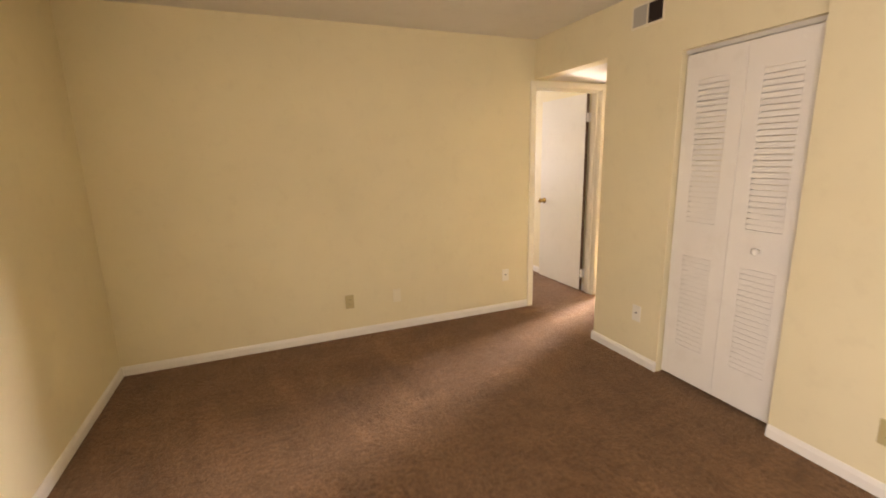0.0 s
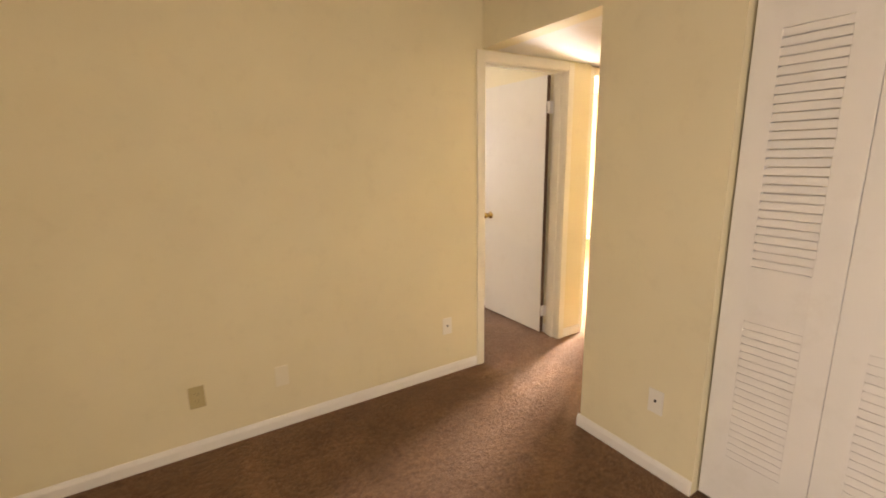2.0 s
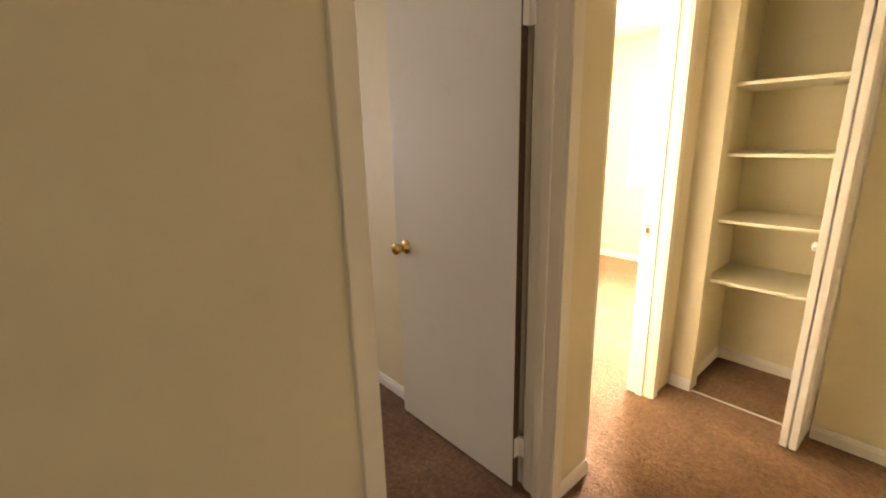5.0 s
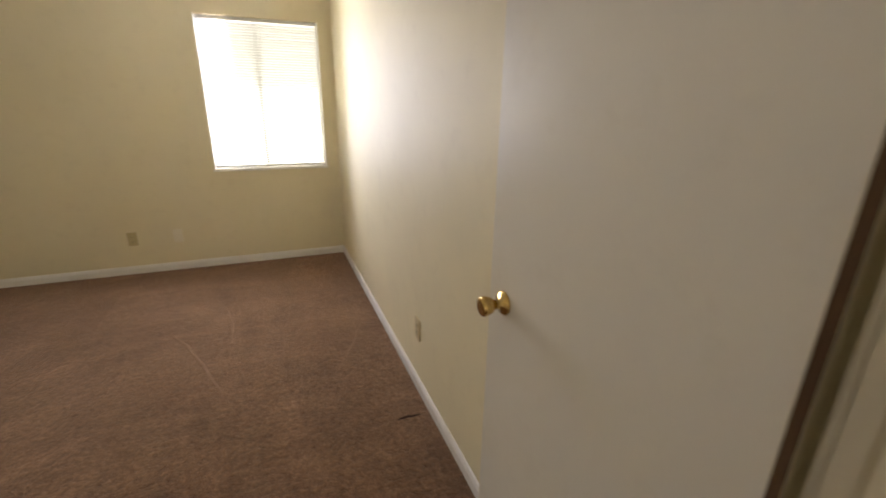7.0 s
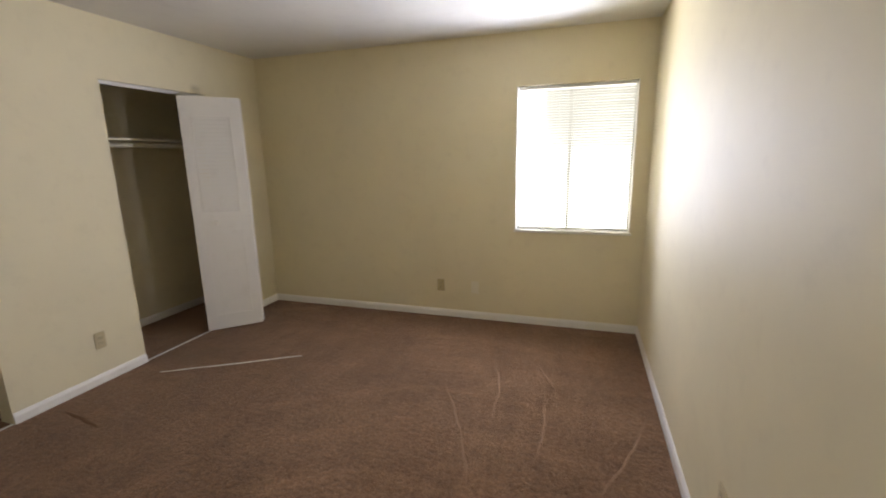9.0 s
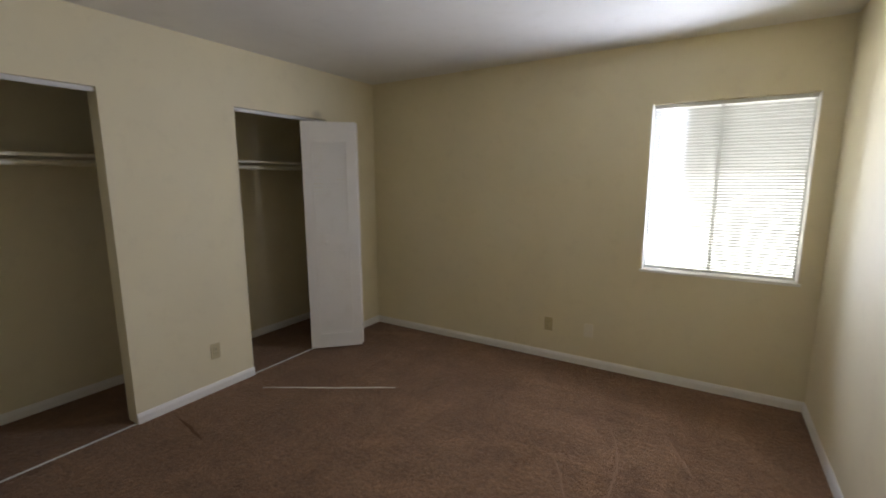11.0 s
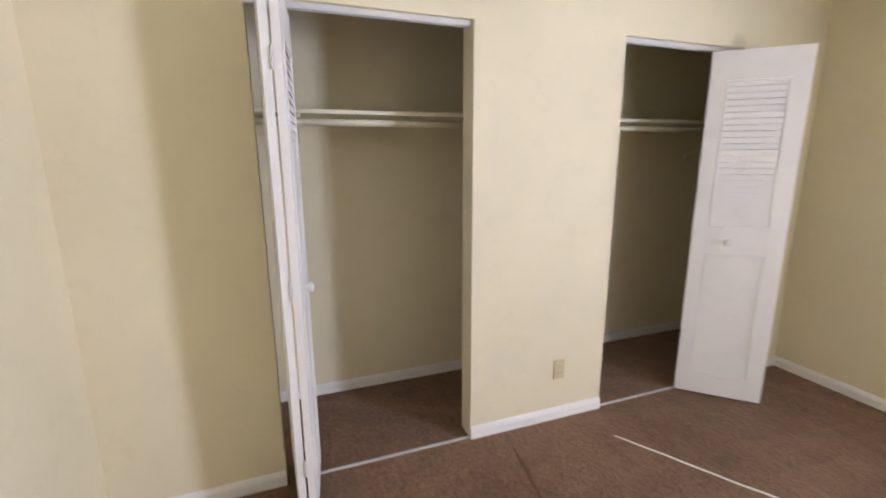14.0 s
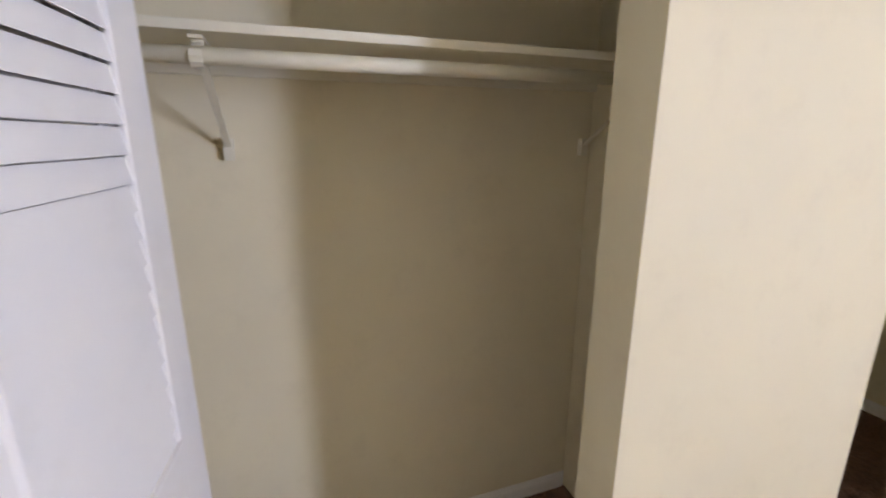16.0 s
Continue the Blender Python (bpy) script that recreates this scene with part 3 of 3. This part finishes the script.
# ---- closet shelves, rods, brackets ----


def closet_fit(y0, y1, brackets, tag):
    sh = empty("closet_shelf", pose(0, 0, 0), "cream painted closet shelf with a hanging rod" + tag, "shelf")
    part("shelf_board", box_bm(CB + 0.001, CB + 0.370, y0 + 0.002, y1 - 0.002, 1.650, 1.669, bevel=0.002), SHELFP, sh)
    part("cleat", box_bm(CB + 0.001, CB + 0.019, y0 + 0.003, y1 - 0.003, 1.618, 1.6495, bevel=0.002), SHELFP, sh)
    rb = bmesh.new()
    lathe(rb, [(0.0165, y0 + 0.003), (0.0165, y1 - 0.003)], pose(CB + 0.345, 0, 1.612, -90, 0, 0), 20)
    part("hanging_rod", rb, SHELFP, sh, "round painted hanging rod", smooth=True)
    for y in brackets:
        kb = bmesh.new()
        add_box(kb, CB + 0.0005, CB + 0.0245, y - 0.013, y + 0.013, 1.405, 1.462, bevel=0.001)
        add_box(kb, CB + 0.0245, CB + 0.34, y - 0.013, y + 0.013, 1.643, 1.6495, bevel=0.001)
        lo, hi = Vector((CB + 0.024, y, 1.442)), Vector((CB + 0.327, y, 1.640))
        dv = hi - lo
        add_box(kb, 0, dv.length, -0.008, 0.008, -0.003, 0.003, m=Matrix.Translation(lo) @ pose(0, 0, 0, 0, -math.degrees(math.atan2(dv.z, dv.x)), 0))
        prev = None
        for k in range(9):
            an = math.radians(-200 + 27 * k)
            c = Vector((CB + 0.345 + 0.0215 * math.cos(an), y, 1.612 + 0.0215 * math.sin(an)))
            if prev is not None:
                dd = c - prev
                add_box(kb, 0, dd.length * 1.08, -0.011, 0.011, -0.002, 0.002, m=Matrix.Translation(prev) @ pose(0, 0, 0, 0, -math.degrees(math.atan2(dd.z, dd.x)), 0))
            prev = c
        add_box(kb, CB + 0.317, CB + 0.323, y - 0.011, y + 0.011, 1.612, 1.645)
        part("bracket", kb, SHELFP, sh, "pressed metal shelf and rod bracket")


closet_fit(0.42, 2.12, (0.955, 2.08), "")
closet_fit(2.20, BY1, (3.80,), "")

for z in (0.640, 0.970, 1.312, 1.652):
    bm = box_bm(HX1 + 0.11, 2.599, -0.658, -0.032, z - 0.018, z, bevel=0.002)
    tagged(mesh("linen_shelf", bm, SHELFP), "cream painted wooden shelf in the linen closet", "shelf", "linen closet shelves")

# ---- wall plates ----


def plate(m, mat, label, kind="duplex"):
    """Local x across, z up, -y out of the wall."""
    th = empty("wall_plate" if kind == "blank" else "outlet", m, label, "outlet" if kind != "blank" else "wall plate")
    bm = bmesh.new()
    add_box(bm, -0.035, 0.035, -0.0065, -0.0005, -0.057, 0.057, bevel=0.003)
    part("cover_plate", bm, mat, th)
    sb = bmesh.new()
    lathe(sb, [(0.0035, 0), (0.003, 0.001)], pose(0, -0.0065, 0, 90, 0, 0), 10)
    part("screw", sb, mat, th)
    if kind == "duplex":
        for z in (-0.0195, 0.0195):
            rb = bmesh.new()
            add_box(rb, -0.0165, 0.0165, -0.0085, -0.006, z - 0.014, z + 0.014, bevel=0.002)
            r = part("receptacle", rb, mat, th)
            qb = bmesh.new()
            add_box(qb, -0.0075, -0.0055, -0.009, -0.0083, z - 0.002, z + 0.007)
            add_box(qb, 0.0055, 0.0075, -0.009, -0.0083, z - 0.002, z + 0.006)
            add_box(qb, -0.002, 0.002, -0.009, -0.0083, z - 0.009, z - 0.005)
            part("slots", qb, DARK, r)
    elif kind == "jack":
        rb = bmesh.new()
        lathe(rb, [(0.006, 0), (0.0055, 0.006)], pose(0, -0.006, 0.004, 90, 0, 0), 12)
        part("jack", rb, DARK, th)
    return th


plate(pose(-1.711, 0, 0.303), TAN, "tan plastic outlet on the cream wall")
plate(pose(-1.307, 0, 0.300), PLATE, "blank cover plate painted over in wall cream", "blank")
plate(pose(-0.243, 0, 0.345), OFFW, "off-white outlet beside the bedroom door", "jack")
plate(pose(RX1, -1.305, 0.354, 0, 0, -90), OFFW, "off-white jack plate between hall and closet", "jack")
plate(pose(RX1 - 0.035, -2.672, 0.290, 0, 0, -90), TAN, "tan plastic outlet on the wall past the closet")
plate(pose(BX0, 2.211, 0.300, 0, 0, 90), IVORY, "ivory duplex outlet between the two closets")
plate(pose(BX1, 1.735, 0.346, 0, 0, -90), IVORY, "ivory duplex outlet on the window-lit wall")
plate(pose(-0.888, BY1, 0.302), TAN, "tan plastic outlet under the window wall")
plate(pose(-0.560, BY1, 0.300), PLATE, "blank cover plate painted over in wall cream", "blank")

# ---- air vent above the closet ----
vent = empty("air_vent", pose(RX1, -1.228, 2.290, 0, 0, -90), "wall air vent, half pale cover and half dark slats", "air vent")
vb = bmesh.new()
for q in ((-0.125, 0.125, 0.058, 0.072), (-0.125, 0.125, -0.072, -0.058), (-0.125, -0.113, -0.058, 0.058), (0.113, 0.125, -0.058, 0.058), (-0.006, 0.006, -0.058, 0.058)):
    add_box(vb, q[0], q[1], -0.008, -0.0005, q[2], q[3], bevel=0.0015)
part("vent_frame", vb, PLATE, vent)
# flat dark sheet on the wall gives the vent its unlit depth
part("backing", box_bm(-0.113, 0.113, -0.002, -0.0006, -0.058, 0.058), VENT_DARK, vent, "dark sheet standing for the unlit duct behind the vent")
part("cover", box_bm(-0.113, -0.006, -0.0065, -0.0022, -0.058, 0.058), material("dusty_metal", (0.45, 0.42, 0.36), 0.6), vent, "dusty pale metal cover")
for i in range(9):
    z = -0.050 + 0.0125 * i
    sb = bmesh.new()
    add_box(sb, 0.006, 0.113, -0.0006, 0.0006, -0.004, 0.004)
    part("slat", sb, VENT_DARK, vent, m=Matrix.Translation((0, -0.0055, z)) @ pose(0, 0, 0, 40))

# ---- windows with mini blinds ----


def window(name, m, w, z0, z1, label):
    """Sliding window in a wall opening; local x across from the centre, +y to the outside, 0 at the wall's inner face."""
    th = tagged(new(name), label, "window", kind="structure")
    th.matrix_basis = m
    hw = w / 2
    fr = bmesh.new()
    for q in ((-hw, -hw + 0.022, z0, z1), (hw - 0.022, hw, z0, z1), (-hw + 0.022, hw - 0.022, z0, z0 + 0.022), (-hw + 0.022, hw - 0.022, z1 - 0.022, z1)):
        add_box(fr, q[0], q[1], 0.088, 0.112, q[2], q[3], bevel=0.003)
    part("window_frame", fr, VINYL, th)
    part("mullion", box_bm(-0.046, -0.022, 0.0885, 0.111, z0 + 0.022, z1 - 0.022, bevel=0.003), VINYL, th)
    part("window_sill", box_bm(-hw - 0.012, hw + 0.012, -0.012, 0.088, z0 - 0.018, z0 + 0.002, bevel=0.004), WHITE, th)
    for q in ((-hw + 0.022, -0.046), (-0.022, hw - 0.022)):
        p = part("pane", box_bm(q[0], q[1], 0.098, 0.102, z0 + 0.022, z1 - 0.022), GLASS, th)
        p.visible_shadow = False
    for q in ((-hw, -hw + 0.006), (hw - 0.006, hw)):
        part("reveal_trim", box_bm(q[0], q[1], -0.003, 0.086, z0 + 0.002, z1), WHITE, th)
    return th


def blind(m, w, z0, z1, label):
    th = empty("mini_blind", m, label, "window blind")
    hw = w / 2 - 0.012
    part("headrail", box_bm(-hw - 0.008, hw + 0.008, -0.012, 0.018, z1 - 0.028, z1 - 0.002, bevel=0.002), VINYL, th)
    part("bottom_rail", box_bm(-hw, hw, -0.009, 0.011, z0 + 0.014, z0 + 0.026, bevel=0.003), VINYL, th)
    n = int((z1 - z0 - 0.06) / 0.0205)
    sb = bmesh.new()
    prof = [(-0.0125, 0.0), (-0.006, 0.0022), (0.0, 0.0029), (0.006, 0.0022), (0.0125, 0.0)]
    top = [[sb.verts.new((x, y, z + o)) for y, z in prof] for x in (-hw, hw) for o in (0.0006, -0.0006)]
    for i in range(4):
        sb.faces.new((top[0][i], top[2][i], top[2][i + 1], top[0][i + 1]))
        sb.faces.new((top[1][i], top[1][i + 1], top[3][i + 1], top[3][i]))
    sb.faces.new((top[0][0], top[1][0], top[3][0], top[2][0]))
    sb.faces.new((top[0][4], top[2][4], top[3][4], top[1][4]))
    for e in (0, 2):
        for i in range(4):
            sb.faces.new((top[e][i], top[e][i + 1], top[e + 1][i + 1], top[e + 1][i]))
    bmesh.ops.recalc_face_normals(sb, faces=sb.faces[:])
    data = None
    rnd = random.Random(5)
    for i in range(n):
        mm = Matrix.Translation((0, 0.002, z0 + 0.04 + i * 0.0205)) @ pose(0, 0, 0, -41 + rnd.uniform(-3, 3), rnd.uniform(-0.1, 0.1), 0)
        if data is None:
            o = part("slat", sb, SLAT, th, m=mm)
            data = o.data
        else:
            o = new("slat", data)
            o.parent, o.matrix_basis = th, mm
    for x in (-hw * 0.82, 0.0, hw * 0.82):
        cbm = bmesh.new()
        lathe(cbm, [(0.0009, z0 + 0.02), (0.0009, z1 - 0.02)], pose(x, -0.0105, 0), 6)
        part("cord", cbm, VINYL, th)
    wb = bmesh.new()
    lathe(wb, [(0.004, z1 - 0.55), (0.0035, z1 - 0.03)], pose(-hw * 0.92, -0.017, 0), 8)
    part("tilt_wand", wb, VINYL, th)
    return th


bw = BED_W[1] - BED_W[0]
bc = (BED_W[0] + BED_W[1]) / 2
window("window_1", pose(bc, BY1, 0), bw, BED_W[2], BED_W[3], "white sliding window in the bedroom wall")
blind(pose(bc, BY1 + 0.050, 0), bw - 0.014, BED_W[2] + 0.002, BED_W[3], "white mini blind lowered over the bedroom window")
rc = (R2_W[0] + R2_W[1]) / 2
window("window_2", pose(R2X1, rc, 0, 0, 0, -90), R2_W[1] - R2_W[0], R2_W[2], R2_W[3], "white sliding window in the bright room")

# ---- plain glowing daylight outside the windows ----
GLOW = bpy.data.materials.new("daylight_backdrop")
GLOW.use_nodes = True
gn, gl = GLOW.node_tree.nodes, GLOW.node_tree.links.new
em = gn.new("ShaderNodeEmission")
em.inputs["Color"].default_value = (0.93, 0.97, 1.0, 1)
gpos = gn.new("ShaderNodeNewGeometry")
gsep = gn.new("ShaderNodeSeparateXYZ")
gmap = gn.new("ShaderNodeMapRange")
gmap.interpolation_type = "SMOOTHSTEP"
# the glow grows stronger towards the bottom of the backdrop
for k, v in (("From Min", 0.95), ("From Max", 1.7), ("To Min", 42.0), ("To Max", 4.2)):
    gmap.inputs[k].default_value = v
gl(gpos.outputs["Position"], gsep.inputs[0])
gl(gsep.outputs["Z"], gmap.inputs["Value"])
gl(gmap.outputs[0], em.inputs["Strength"])
gl(em.outputs[0], gn["Material Output"].inputs["Surface"])
for q in ((-2.2, 2.4, 5.6, 5.62, -1.5, 4.5), (6.0, 6.02, -1.5, 4.0, -1.5, 4.5)):
    tagged(mesh("backdrop", box_bm(*q), GLOW), "glowing daylight backdrop outside, brighter towards the bottom", "backdrop", kind="structure")

# ---- dark marks laid on the pile as thin strips ----


def dark_mark(p, q, label, w=0.008, mat=None):
    a, b = Vector((*p, 0)), Vector((*q, 0))
    d = (b - a).normalized()
    n = Vector((-d.y, d.x, 0))
    bm = bmesh.new()
    rows = []
    for i in range(13):
        u = i / 12
        c = a.lerp(b, u) + n * (0.006 * math.sin(5 * u) + 0.003 * math.sin(17 * u))
        k = w * (0.25 + 0.75 * math.sin(math.pi * min(1, max(0.04, u))) ** 0.6)
        rows.append([bm.verts.new(c + n * o + Vector((0, 0, z))) for o, z in ((-k, 0.0006), (0, 0.0022), (k, 0.0006))])
    for r0, r1 in zip(rows, rows[1:]):
        for i in range(2):
            bm.faces.new((r0[i], r0[i + 1], r1[i + 1], r1[i]))
        bm.faces.new((r0[2], r0[0], r1[0], r1[2]))
    bm.faces.new(rows[0]), bm.faces.new(rows[-1][::-1])
    bmesh.ops.recalc_face_normals(bm, faces=bm.faces[:])
    tagged(mesh("carpet_dark_mark", bm, mat or MARK_PILE), label, "carpet mark")


MARK_PILE = material("dark_mark_pile", (0.045, 0.024, 0.016), 0.95, 0, 0.1)
dark_mark((0.656, 1.528), (0.765, 1.537), "short dark mark in the carpet pile by the wall")
dark_mark((-2.600, 1.850), (-2.240, 1.808), "long faint dark strip for a crease in the carpet pile", 0.011, material("creased_pile", (0.155, 0.086, 0.047), 0.95, 0, 0.1))

# faint pale wheel lines left by a vacuum cleaner near the window
PRESSED = material("pressed_pale_pile", (0.275, 0.168, 0.105), 0.95, 0, 0.1)


def wheel_line(a, b, c):
    """A thin bent ridge of brushed-up pile through three places on the floor."""
    a, b, c = (Vector((*p, 0)) for p in (a, b, c))
    k = b * 2 - (a + c) / 2
    bm = bmesh.new()
    rows = []
    for i in range(21):
        u = i / 20
        p = a * (1 - u) ** 2 + k * 2 * u * (1 - u) + c * u * u
        d = ((k - a) * (1 - u) + (c - k) * u).normalized()
        n = Vector((-d.y, d.x, 0))
        p = p + n * (0.004 * math.sin(23 * u) + 0.003 * math.sin(51 * u + 1))
        w = 0.007 * (0.2 + 0.8 * math.sin(math.pi * min(0.97, max(0.03, u))) ** 0.5)
        rows.append([bm.verts.new(p + n * o + Vector((0, 0, z))) for o, z in ((-w, 0.0004), (0, 0.0020), (w, 0.0004))])
    for r0, r1 in zip(rows, rows[1:]):
        for i in range(2):
            bm.faces.new((r0[i], r0[i + 1], r1[i + 1], r1[i]))
        bm.faces.new((r0[2], r0[0], r1[0], r1[2]))
    bm.faces.new(rows[0]), bm.faces.new(rows[-1][::-1])
    bmesh.ops.recalc_face_normals(bm, faces=bm.faces[:])
    tagged(mesh("carpet_line", bm, PRESSED), "faint pale vacuum wheel line in the brown carpet", "carpet mark", "vacuum wheel lines")


for q in (
    ((-0.525, 2.882), (-0.293, 2.451), (-0.104, 1.950)),
    ((-0.270, 3.267), (-0.127, 2.883), (-0.128, 2.482)),
    ((0.003, 3.405), (0.158, 3.079), (0.238, 2.898)),
    ((0.438, 3.587), (0.504, 3.403), (0.561, 3.191)),
    ((0.732, 2.734), (0.612, 2.361), (0.421, 1.983)),
    ((0.174, 2.744), (0.192, 2.463), (0.165, 2.197))):
    wheel_line(*q)

# ---- soft shadow over the second closet, painted as a brown see-through patch ----
SHADOW_PATCH = bpy.data.materials.new("painted_wall_shadow")
SHADOW_PATCH.use_nodes = True
mn, ml = SHADOW_PATCH.node_tree.nodes, SHADOW_PATCH.node_tree.links.new
mn["Principled BSDF"].inputs["Base Color"].default_value = (0.28, 0.22, 0.10, 1)
mn["Principled BSDF"].inputs["Roughness"].default_value = 0.6
mt = mn.new("ShaderNodeTexCoord")
mg = mn.new("ShaderNodeTexGradient")
mg.gradient_type = "SPHERICAL"
mp = mn.new("ShaderNodeMapping")
mp.inputs["Scale"].default_value = (1, 14, 19)
ml(mt.outputs["Object"], mp.inputs["Vector"])
ml(mp.outputs[0], mg.inputs["Vector"])
mx = mn.new("ShaderNodeMixShader")
mb = mn.new("ShaderNodeBsdfTransparent")
mm_ = mn.new("ShaderNodeMath")
mm_.operation = "MULTIPLY"
mm_.inputs[1].default_value = 0.10
ml(mg.outputs["Fac"], mm_.inputs[0])
ml(mm_.outputs[0], mx.inputs[0])
ml(mb.outputs[0], mx.inputs[1])
ml(mn["Principled BSDF"].outputs[0], mx.inputs[2])
ml(mx.outputs[0], mn["Material Output"].inputs["Surface"])
bm = box_bm(0.0, 0.0015, -0.07, 0.07, -0.045, 0.05)
tagged(mesh("wall_shadow_patch", bm, SHADOW_PATCH, m=pose(BX0 + 0.0005, 3.275, 2.055)), "faint brown patch painted for the soft shadow above the closet", "smudge")
